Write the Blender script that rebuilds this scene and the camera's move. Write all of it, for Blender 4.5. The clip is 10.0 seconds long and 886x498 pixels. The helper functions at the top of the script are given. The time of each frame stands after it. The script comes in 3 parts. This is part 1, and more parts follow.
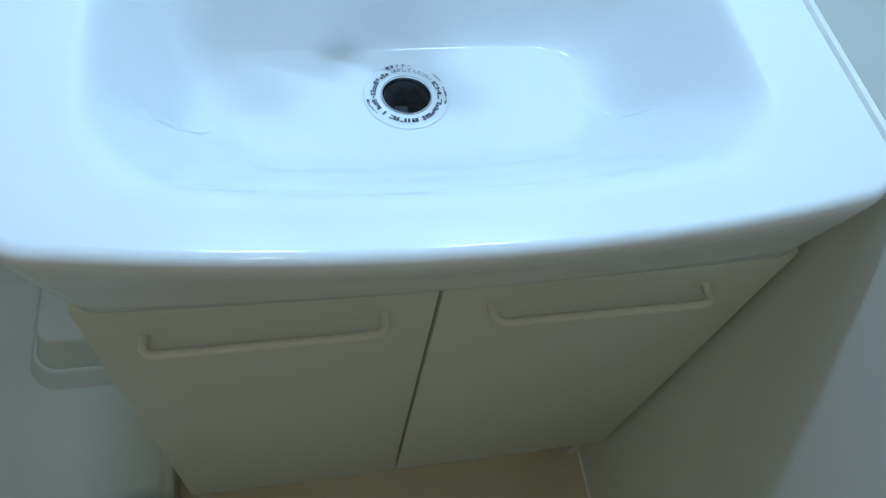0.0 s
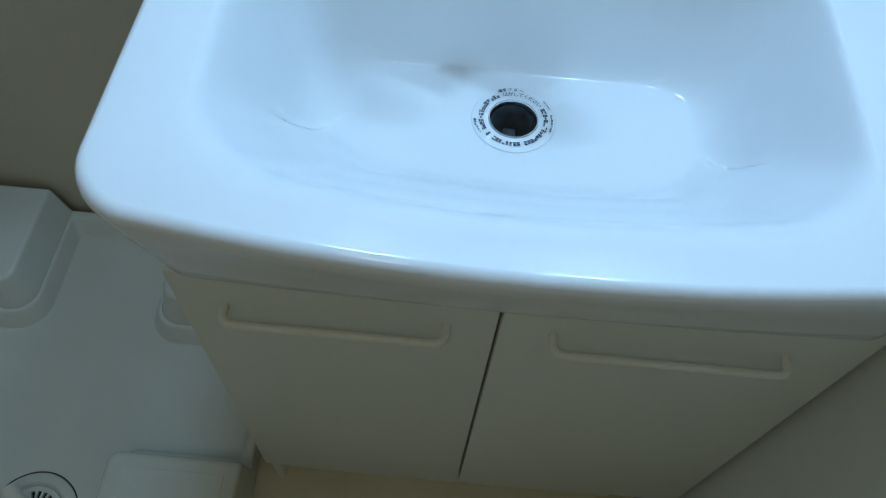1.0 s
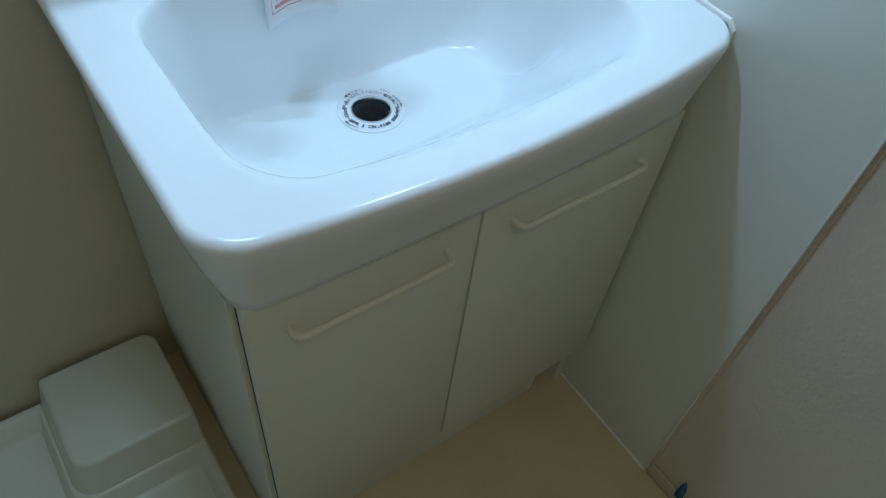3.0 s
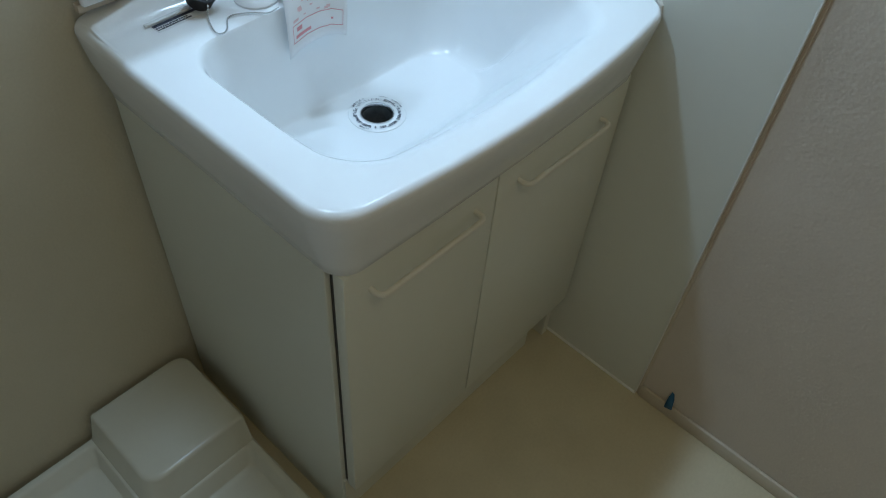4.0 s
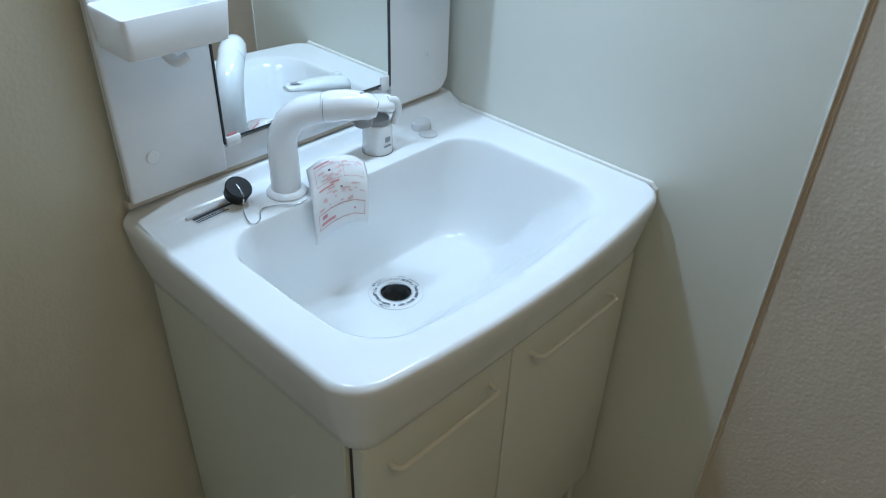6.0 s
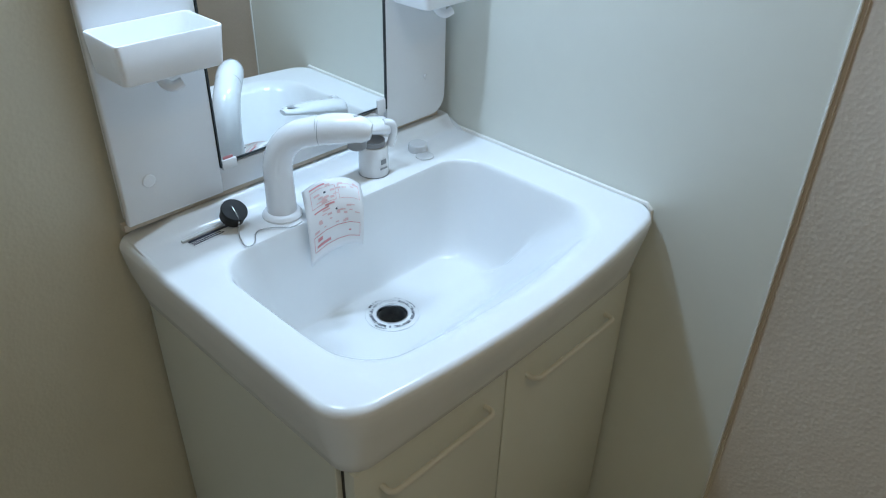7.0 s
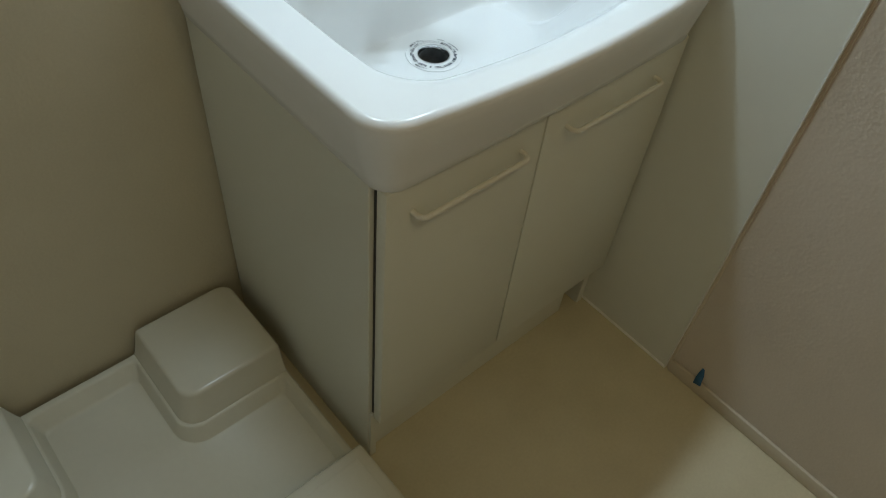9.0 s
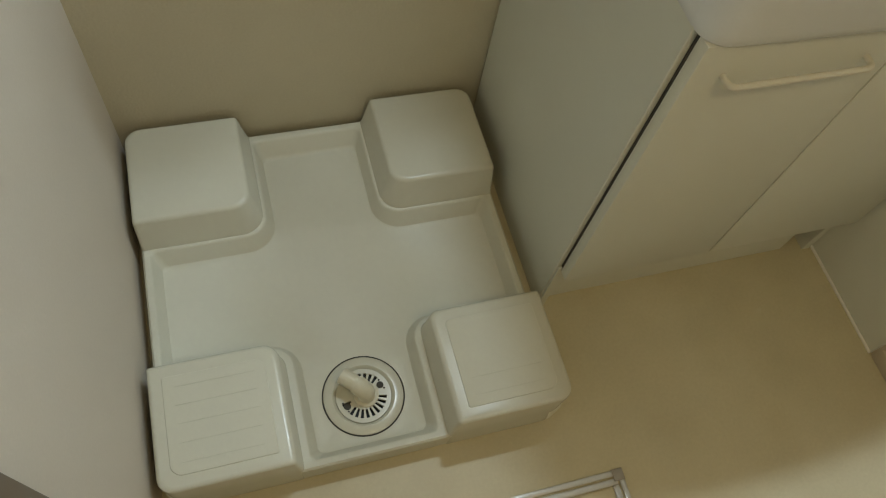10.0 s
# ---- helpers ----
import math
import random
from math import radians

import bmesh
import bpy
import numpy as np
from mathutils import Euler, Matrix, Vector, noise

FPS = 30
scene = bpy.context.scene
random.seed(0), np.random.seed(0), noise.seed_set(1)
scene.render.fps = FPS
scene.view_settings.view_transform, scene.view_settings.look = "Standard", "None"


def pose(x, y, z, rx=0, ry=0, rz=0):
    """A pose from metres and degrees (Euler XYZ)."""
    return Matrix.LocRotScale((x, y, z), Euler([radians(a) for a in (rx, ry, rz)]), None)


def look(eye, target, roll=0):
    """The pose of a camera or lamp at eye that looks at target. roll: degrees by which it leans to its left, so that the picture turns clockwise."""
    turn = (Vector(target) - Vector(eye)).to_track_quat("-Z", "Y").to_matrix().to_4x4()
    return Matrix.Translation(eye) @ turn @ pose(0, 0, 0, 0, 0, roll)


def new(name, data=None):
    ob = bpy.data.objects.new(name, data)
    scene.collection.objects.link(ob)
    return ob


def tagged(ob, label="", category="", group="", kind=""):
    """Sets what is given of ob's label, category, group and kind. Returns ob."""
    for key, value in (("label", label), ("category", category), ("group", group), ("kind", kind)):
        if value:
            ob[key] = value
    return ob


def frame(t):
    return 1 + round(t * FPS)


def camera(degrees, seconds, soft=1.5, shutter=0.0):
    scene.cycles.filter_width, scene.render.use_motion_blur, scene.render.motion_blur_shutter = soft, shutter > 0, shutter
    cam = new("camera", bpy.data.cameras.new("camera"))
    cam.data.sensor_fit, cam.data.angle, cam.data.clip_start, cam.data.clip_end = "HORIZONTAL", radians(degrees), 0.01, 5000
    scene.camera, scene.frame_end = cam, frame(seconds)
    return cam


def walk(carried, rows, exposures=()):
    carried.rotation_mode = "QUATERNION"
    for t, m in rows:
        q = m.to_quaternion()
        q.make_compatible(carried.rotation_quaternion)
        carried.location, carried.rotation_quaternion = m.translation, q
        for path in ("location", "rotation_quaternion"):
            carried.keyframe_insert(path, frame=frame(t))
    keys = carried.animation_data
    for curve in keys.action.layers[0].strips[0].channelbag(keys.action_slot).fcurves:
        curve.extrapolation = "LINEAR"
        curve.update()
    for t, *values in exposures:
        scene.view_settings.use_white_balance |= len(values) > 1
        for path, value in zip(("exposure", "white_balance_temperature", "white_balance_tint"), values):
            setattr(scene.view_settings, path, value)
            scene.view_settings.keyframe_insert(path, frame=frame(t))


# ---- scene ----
cam = camera(61.8, 10.0, soft=1.1)
PATH = [
    (0, (-0.408, -0.678, 1.113), (-0.03, 0.319, -0.58), 13.6),
    (0.5, (-0.349, -0.654, 1.126), (-0.166, 0.396, -0.566), 8.6),
    (1, (-0.358, -0.688, 1.131), (-0.351, 0.364, -0.57), 5.7),
    (1.5, (-0.351, -0.673, 1.154), (-0.409, 0.39, -0.539), -1.1),
    (2, (-0.397, -0.69, 1.147), (-0.263, 0.448, -0.492), 2.3),
    (2.5, (-0.502, -0.745, 1.154), (0.099, 0.345, -0.412), 2.7),
    (2.7, (-0.564, -0.767, 1.161), (0.174, 0.266, -0.384), 6.5),
    (3.8, (-0.856, -0.808, 1.229), (0.116, 0.02, -0.31), 5.2),
    (4, (-0.874, -0.813, 1.245), (0.165, 0.034, -0.239), 5.3),
    (4.5, (-0.899, -0.819, 1.263), (0.264, 0.111, -0.071), 4.8),
    (5, (-0.904, -0.828, 1.276), (0.306, 0.192, 0.054), 3.7),
    (5.5, (-0.903, -0.834, 1.277), (0.309, 0.239, 0.102), 2.8),
    (7, (-0.885, -0.854, 1.28), (0.337, 0.294, 0.19), 1.5),
    (7.5, (-0.889, -0.862, 1.27), (0.298, 0.261, 0.117), 1.1),
    (8, (-0.89, -0.87, 1.263), (0.228, 0.208, 0.003), 0.4),
    (8.5, (-0.899, -0.88, 1.24), (0.168, 0.132, -0.116), 1.3),
    (9, (-0.919, -0.868, 1.211), (0.029, 0.051, -0.291), 6.7),
    (9.5, (-0.951, -0.855, 1.172), (-0.248, 0.061, -0.461), 14.2),
    (10, (-0.998, -0.83, 1.138), (-0.539, 0.027, -0.61), 14.8),
]
EXPOSURES = [(0.0, 0.15, 5200, 6), (0.6, 0.0, 5150, 7), (1.0, -0.11, 5150, 6), (2.7, 0.0, 5350, 6), (3.8, 0.03, 5800, 9),
             (5.0, 0.14, 5950, 11), (7.2, 0.26, 6000, 14), (8.3, 0.16, 6450, 13), (9.0, 0.15, 7050, 11), (9.6, 0.6, 7500, 11), (10.0, 0.9, 7450, 12)]
walk(cam, [(t, look(eye, target, roll)) for t, eye, target, roll in PATH], EXPOSURES)

# ---- world, lights, exposure ----
world = bpy.data.worlds.new("world")
scene.world = world
world.use_nodes = True
world.node_tree.nodes["Background"].inputs[0].default_value = (0.9, 0.92, 1.0, 1)
world.node_tree.nodes["Background"].inputs[1].default_value = 0.02


def area_lamp(name, m, sx, sy, watts, color):
    lamp = bpy.data.lights.new(name, "AREA")
    lamp.shape, lamp.size, lamp.size_y = "RECTANGLE", sx, sy
    lamp.energy, lamp.color = watts, color
    ob = new(name, lamp)
    ob.matrix_world = m
    return ob


# two short tubes above the side columns of the mirror cabinet
for lamp_x in (-0.497, -0.085):
    area_lamp("mirror_lamp_light", look((lamp_x, -0.120, 1.612), (lamp_x, -0.38, 0.7)), 0.135, 0.05, 2.8, (0.65, 0.88, 1.08))
# dim warm fill added under the ceiling behind the camera; its source is unseen
area_lamp("warm_fill_light", look((-0.62, -1.35, 2.20), (-0.62, -1.35, 0)), 0.22, 0.22, 2.5, (0.95, 0.79, 0.42))


# ---- materials ----
def mat(name, color, rough=0.5, metal=0.0, var=0.06, scale=6.0, fine=120.0, bump=0.0, bump_scale=300.0,
        coat=0.0, trans=0.0, var_color=None, ior=1.45, alpha=1.0, sss=0.0, spec=0.5):
    m = bpy.data.materials.new(name)
    m.use_nodes = True
    nt = m.node_tree
    b = nt.nodes["Principled BSDF"]
    co = nt.nodes.new("ShaderNodeTexCoord")
    n1, n2 = nt.nodes.new("ShaderNodeTexNoise"), nt.nodes.new("ShaderNodeTexNoise")
    n1.inputs["Scale"].default_value, n1.inputs["Detail"].default_value = scale, 4
    n2.inputs["Scale"].default_value, n2.inputs["Detail"].default_value = fine, 3
    geo = nt.nodes.new("ShaderNodeNewGeometry")
    for n in (n1, n2):
        nt.links.new(geo.outputs["Position"], n.inputs["Vector"])
    add = nt.nodes.new("ShaderNodeMath")
    add.operation = "MULTIPLY_ADD"
    nt.links.new(n2.outputs[0], add.inputs[0])
    add.inputs[1].default_value = 0.4
    nt.links.new(n1.outputs[0], add.inputs[2])
    ramp = nt.nodes.new("ShaderNodeValToRGB")
    ramp.color_ramp.elements[0].position, ramp.color_ramp.elements[1].position = 0.45, 0.95
    lo = var_color or tuple(c * (1 - var) for c in color)
    hi = tuple(min(1, c * (1 + var)) for c in color)
    ramp.color_ramp.elements[0].color, ramp.color_ramp.elements[1].color = (*lo, 1), (*hi, 1)
    nt.links.new(add.outputs[0], ramp.inputs[0])
    nt.links.new(ramp.outputs[0], b.inputs["Base Color"])
    rr = nt.nodes.new("ShaderNodeMapRange")
    rr.inputs["To Min"].default_value, rr.inputs["To Max"].default_value = rough * 0.8, min(1, rough * 1.25)
    nt.links.new(n1.outputs[0], rr.inputs["Value"])
    nt.links.new(rr.outputs[0], b.inputs["Roughness"])
    b.inputs["Metallic"].default_value = metal
    b.inputs["Specular IOR Level"].default_value = spec
    b.inputs["Coat Weight"].default_value = coat
    b.inputs["Coat Roughness"].default_value = 0.05
    b.inputs["Transmission Weight"].default_value = trans
    b.inputs["IOR"].default_value = ior
    b.inputs["Alpha"].default_value = alpha
    if sss:
        b.inputs["Subsurface Weight"].default_value = sss
        b.inputs["Subsurface Radius"].default_value = (0.02, 0.02, 0.02)
        b.inputs["Subsurface Scale"].default_value = 0.3
    if bump:
        n3 = nt.nodes.new("ShaderNodeTexNoise")
        n3.inputs["Scale"].default_value, n3.inputs["Detail"].default_value = bump_scale, 5
        nt.links.new(geo.outputs["Position"], n3.inputs["Vector"])
        bp = nt.nodes.new("ShaderNodeBump")
        bp.inputs["Strength"].default_value, bp.inputs["Distance"].default_value = bump, 0.001
        nt.links.new(n3.outputs[0], bp.inputs["Height"])
        nt.links.new(bp.outputs[0], b.inputs["Normal"])
    return m


def wallpaper(name, color, lo, relief=0.3):
    """Vinyl wallpaper with a woven, embossed relief."""
    m = mat(name, color, 0.52, var=0.05, scale=3, fine=260, bump=0.0, var_color=lo)
    nt = m.node_tree
    geo = nt.nodes["Geometry"]
    b = nt.nodes["Principled BSDF"]
    mp = nt.nodes.new("ShaderNodeMapping")
    mp.inputs["Scale"].default_value = (190, 190, 160)
    nt.links.new(geo.outputs["Position"], mp.inputs[0])
    v = nt.nodes.new("ShaderNodeTexVoronoi")
    v.inputs["Scale"].default_value = 1.0
    nt.links.new(mp.outputs[0], v.inputs["Vector"])
    n = nt.nodes.new("ShaderNodeTexNoise")
    n.inputs["Scale"].default_value, n.inputs["Detail"].default_value = 0.35, 4
    nt.links.new(mp.outputs[0], n.inputs["Vector"])
    mx = nt.nodes.new("ShaderNodeMath")
    mx.operation = "ADD"
    nt.links.new(v.outputs["Distance"], mx.inputs[0])
    nt.links.new(n.outputs[0], mx.inputs[1])
    bp = nt.nodes.new("ShaderNodeBump")
    bp.inputs["Strength"].default_value, bp.inputs["Distance"].default_value = relief, 0.001
    nt.links.new(mx.outputs[0], bp.inputs["Height"])
    nt.links.new(bp.outputs[0], b.inputs["Normal"])
    return m


M_CERAMIC = mat("glazed_ceramic", (0.84, 0.86, 0.87), 0.12, var=0.012, scale=4, fine=40, spec=0.5)
M_LAMINATE = mat("white_laminate", (0.69, 0.70, 0.62), 0.36, var=0.012, scale=5, fine=60)
M_EDGE = mat("door_edge_band", (0.74, 0.74, 0.70), 0.4, var=0.02)
# near-black that stands in for the shade inside gaps and holes
M_DARK = mat("shadow_gap", (0.055, 0.052, 0.046), 0.7)
M_PLASTIC = mat("white_plastic", (0.82, 0.83, 0.84), 0.16, var=0.012, coat=0.2)
M_TRAY = mat("frosted_plastic", (0.86, 0.88, 0.90), 0.3, var=0.015, sss=0.25)
M_HANDLE = mat("cream_handle", (0.72, 0.70, 0.61), 0.35, var=0.03)
M_MIRROR = mat("mirror_silver", (0.90, 0.93, 0.93), 0.012, metal=1.0, var=0.004)
M_MIRROR_EDGE = mat("mirror_edge", (0.03, 0.04, 0.045), 0.3)
M_WALLPAPER = wallpaper("beige_wallpaper", (0.61, 0.565, 0.44), (0.56, 0.515, 0.395))
M_WALLPAPER_2 = wallpaper("greige_wallpaper", (0.64, 0.57, 0.49), (0.59, 0.525, 0.45), 0.5)
M_WALLPAPER_3 = wallpaper("pale_wallpaper", (0.64, 0.57, 0.49), (0.60, 0.535, 0.46), 0.14)
M_PANEL = mat("white_wall_panel", (0.72, 0.73, 0.66), 0.33, var=0.02, scale=2.5, fine=30)
# brown standing in for the panel edge's shadow and the shaded gap above the deck
M_EDGE_SHADE = mat("edge_shade", (0.54, 0.46, 0.36), 0.5, var=0.1)
M_CAULK = mat("white_caulk", (0.80, 0.80, 0.76), 0.4, var=0.04, scale=30)
M_FLOOR = mat("vinyl_floor", (0.61, 0.55, 0.39), 0.42, var=0.06, scale=7, fine=180, bump=0.08, bump_scale=500, var_color=(0.55, 0.49, 0.335))
M_BASE = mat("baseboard_vinyl", (0.60, 0.53, 0.42), 0.4, var=0.05)
M_PAN_TOP = mat("ivory_pan_matte", (0.62, 0.61, 0.515), 0.66, var=0.03, scale=8, fine=200, bump=0.06, bump_scale=700, spec=0.3)
M_PAN = mat("ivory_pan_plastic", (0.62, 0.61, 0.515), 0.24, var=0.025, scale=8, fine=70, coat=0.12, bump=0.02, bump_scale=200)
M_PAN_FLOOR = mat("ivory_pan_satin", (0.62, 0.61, 0.515), 0.42, var=0.03, scale=8, fine=90, bump=0.03, bump_scale=260)
M_CEIL = mat("ceiling_paper", (0.72, 0.69, 0.62), 0.7, var=0.03, bump=0.3, bump_scale=350)
M_RUBBER = mat("black_rubber", (0.006, 0.006, 0.007), 0.6, var=0.15)
M_CHROME = mat("chrome", (0.72, 0.73, 0.75), 0.14, metal=1.0, var=0.04)
M_ALU = mat("brushed_aluminium", (0.66, 0.65, 0.63), 0.32, metal=0.85, var=0.06, fine=400)
M_CORNER = mat("grey_corner_cap", (0.36, 0.34, 0.31), 0.45, var=0.08)
M_GREY = mat("grey_plastic", (0.30, 0.31, 0.32), 0.35, var=0.05)
M_PIPE = mat("cream_elbow_plastic", (0.70, 0.67, 0.55), 0.3, var=0.03, sss=0.15)
M_PAPER = mat("white_paper", (0.84, 0.83, 0.83), 0.6, var=0.02, fine=500)
M_RED = mat("red_ink", (0.74, 0.32, 0.34), 0.6, var=0.1)
M_PINK = mat("pink_ink", (0.80, 0.56, 0.56), 0.6, var=0.1)
M_INK = mat("dark_ink", (0.03, 0.035, 0.06), 0.6)
M_STICKER = mat("white_film", (0.84, 0.86, 0.87), 0.14, var=0.01)
M_TAPE = mat("blue_tape", (0.03, 0.13, 0.26), 0.5, var=0.12, scale=60)
M_BROWN = mat("brown_wood_trim", (0.14, 0.09, 0.06), 0.4, var=0.15, scale=20)
M_CLEAR = mat("clear_plastic", (0.88, 0.90, 0.92), 0.12, trans=0.25, var=0.01)
M_CUP = mat("drain_cup_grey", (0.09, 0.10, 0.105), 0.35, var=0.3, scale=60)
# near-black colour for the shade down in the two drains
M_DEPTH_SHADE = mat("depth_shade", (0.02, 0.024, 0.028), 0.12, var=0.1)


# ---- mesh helpers ----
def part(name, bm, material, parent=None, label="", smooth=True, angle=35):
    bmesh.ops.recalc_face_normals(bm, faces=bm.faces)
    if smooth:
        for f in bm.faces:
            f.smooth = True
        for e in bm.edges:
            if len(e.link_faces) == 2 and e.calc_face_angle(0) > radians(angle):
                e.smooth = False
    me = bpy.data.meshes.new(name)
    bm.to_mesh(me)
    bm.free()
    me.materials.append(material)
    ob = new(name, me)
    if parent is not None:
        ob.parent = parent
    if label:
        tagged(ob, label)
    return ob


def thing(name, label, category, group="", kind="", at=(0, 0, 0)):
    ob = new(name)
    ob.location = at
    ob.empty_display_size = 0.05
    return tagged(ob, label, category, group, kind)


def box(x0, x1, y0, y1, z0, z1, bevel=0.0, seg=2, bm=None):
    own = bmesh.new()
    r = bmesh.ops.create_cube(own, size=1)
    bmesh.ops.scale(own, vec=(x1 - x0, y1 - y0, z1 - z0), verts=own.verts)
    bmesh.ops.translate(own, vec=((x0 + x1) / 2, (y0 + y1) / 2, (z0 + z1) / 2), verts=own.verts)
    if bevel:
        bmesh.ops.bevel(own, geom=list(own.edges), offset=bevel, segments=seg, profile=0.5, affect="EDGES")
    if bm is None:
        return own
    me = bpy.data.meshes.new("tmp")
    own.to_mesh(me)
    own.free()
    bm.from_mesh(me)
    bpy.data.meshes.remove(me)
    return bm


def loft(rings, bm=None, cap_start=False, cap_end=False, closed=True):
    bm = bm or bmesh.new()
    vs = [[bm.verts.new(p) for p in r] for r in rings]
    n = len(rings[0])
    for a, b in zip(vs, vs[1:]):
        for i in range(n if closed else n - 1):
            j = (i + 1) % n
            bm.faces.new((a[i], a[j], b[j], b[i]))
    if cap_start:
        bm.faces.new(vs[0])
    if cap_end:
        bm.faces.new(vs[-1])
    return bm


def circle(cx, cy, z, r, n=32):
    return [(cx + r * math.cos(2 * math.pi * i / n), cy + r * math.sin(2 * math.pi * i / n), z) for i in range(n)]


def turned(cx, cy, profile, n=32, bm=None, caps=(True, True)):
    """A turned body from (radius, z) pairs."""
    return loft([circle(cx, cy, z, r, n) for r, z in profile], bm, *caps)


def tube(points, radii, n=16, bm=None, caps=True):
    """A round bar along points, with a radius at each."""
    pts = [Vector(p) for p in points]
    if not isinstance(radii, (list, tuple)):
        radii = [radii] * len(pts)
    rings, up = [], None
    for i, p in enumerate(pts):
        d = (pts[min(i + 1, len(pts) - 1)] - pts[max(i - 1, 0)]).normalized()
        if up is None:
            up = Vector((0, 0, 1)) if abs(d.z) < 0.8 else Vector((1, 0, 0))
        side = d.cross(up).normalized()
        up = side.cross(d).normalized()
        rings.append([tuple(p + radii[i] * (math.cos(2 * math.pi * k / n) * side + math.sin(2 * math.pi * k / n) * up)) for k in range(n)])
    return loft(rings, bm, caps, caps)


def spline(ctrl, steps=8):
    """Catmull-Rom points through ctrl."""
    c = [Vector(p) for p in ctrl]
    c = [2 * c[0] - c[1]] + c + [2 * c[-1] - c[-2]]
    out = []
    for i in range(1, len(c) - 2):
        for k in range(steps):
            t = k / steps
            a, b, d, e = c[i - 1], c[i], c[i + 1], c[i + 2]
            out.append(0.5 * (2 * b + (d - a) * t + (2 * a - 5 * b + 4 * d - e) * t * t + (3 * b - a - 3 * d + e) * t ** 3))
    return out + [c[-2]]


def rounded(x0, x1, y0, y1, r, z, bow=0.0, side=10, arc=8):
    """A rounded rectangle's points; its front (y0) bulges forward by bow. r: one radius, or four (back left, front left, front right, back right)."""
    r = r if isinstance(r, (list, tuple)) else [r] * 4
    corners = [((x0 + r[0], y1 - r[0]), 90, r[0]), ((x0 + r[1], y0 + r[1]), 180, r[1]),
               ((x1 - r[2], y0 + r[2]), 270, r[2]), ((x1 - r[3], y1 - r[3]), 0, r[3])]
    pts = []
    for (cx, cy), a0, q in corners:
        for k in range(arc + 1):
            a = radians(a0 + 90 * k / arc)
            pts.append((cx + q * math.cos(a), cy + q * math.sin(a)))
    out = []
    for i, p in enumerate(pts):
        out.append(p)
        if i % (arc + 1) == arc:
            q = pts[(i + 1) % len(pts)]
            for k in range(1, side):
                out.append((p[0] + (q[0] - p[0]) * k / side, p[1] + (q[1] - p[1]) * k / side))
    mid, half, deep = (x0 + x1) / 2, (x1 - x0) / 2, (y1 - y0)
    return [(x, y - bow * (1 - ((x - mid) / half) ** 2) * max(0, min(1, (y1 - y) / deep)) ** 2, z) for x, y in out]


# ---- the room ----
XL, XR, YB, YF, ZC = -1.20, 0.0, 0.0, -2.0, 2.25
WALL = 0.09
part("floor", box(XL - WALL, XR + WALL, YF - WALL, YB + WALL, -0.05, 0.0), M_FLOOR, smooth=False)
tagged(bpy.data.objects["floor"], "beige vinyl cushion floor of the washroom", "floor", kind="structure")
tagged(part("ceiling", box(XL - WALL, XR + WALL, YF - WALL, YB + WALL, ZC, ZC + 0.05), M_CEIL, smooth=False), "pale papered washroom ceiling", "ceiling", kind="structure")
tagged(part("wall_north", box(XL - WALL, XR + WALL, YB, YB + WALL, 0.0, ZC), M_WALLPAPER, smooth=False), "beige textured wallpaper behind washstand and washer pan", "wall", kind="structure")
tagged(part("wall_south", box(XL - WALL, XR + WALL, YF - WALL, YF, 0.0, ZC), M_WALLPAPER_2, smooth=False), "plain beige papered wall", "wall", kind="structure")
tagged(part("wall_west", box(XL - WALL, XL, YF, YB, 0.0, ZC), M_WALLPAPER_3, smooth=False), "light beige papered wall beside the washer pan", "wall", kind="structure")
tagged(part("wall_east", box(XR, XR + WALL, YF, YB, 0.0, ZC), M_WALLPAPER_2, smooth=False), "greige embossed wallpaper beside the washstand", "wall", kind="structure")
tagged(part("wall_panel", box(-0.006, 0.0, -0.624, 0.0, 0.0, ZC), M_PANEL, smooth=False), "smooth white splash panel beside the washstand", "wall panel", kind="structure")
# edge strip: beige below, brown above where the panel edge's shadow is painted
tagged(part("trim", box(-0.0030, 0.0, -0.6295, -0.624, 0.0, 0.425, 0.0005, 1), M_BASE), "thin beige lower edge trim of the splash panel", "trim", kind="structure")
tagged(part("trim", box(-0.0078, -0.0004, -0.6242, -0.6212, 0.0, ZC, 0.0006, 1), M_EDGE), "narrow white nosing along the splash panel edge", "trim", kind="structure")
# the shadow beside the panel's edge, put in as a brown strip
tagged(part("trim", box(-0.0030, 0.0, -0.6295, -0.624, 0.425, ZC, 0.0005, 1), M_EDGE_SHADE), "thin brown strip painted as the shadow of the splash panel edge", "trim", kind="structure")
tagged(part("baseboard", box(-0.007, 0.0, YF, -0.6295, 0.0, 0.032, 0.002, 2), M_BASE), "low beige baseboard under the wallpaper", "baseboard", kind="structure")
tagged(part("door_casing", box(XL, XL + 0.012, -0.745, -0.674, 0.0, 2.05, 0.002, 2), M_BROWN), "dark brown door casing on the papered wall", "door casing", kind="structure")
# bead of sealant along the panel's foot
tagged(part("sealant_bead", tube([(-0.006, -0.624, 0.001), (-0.006, -0.4, 0.001)], 0.0035, 8), M_CAULK), "white sealant bead along the panel's foot", "sealant", kind="structure")


# ---- washstand ----
ZT = 0.760
stand = thing("washstand", "white washstand with ceramic basin and two-door cabinet", "washstand", at=(-0.29, -0.2, 0))


def own(ob, holder):
    """Hang ob under holder without moving it."""
    bpy.context.view_layer.update()
    ob.parent = holder
    ob.matrix_parent_inverse = holder.matrix_world.inverted()
    return ob


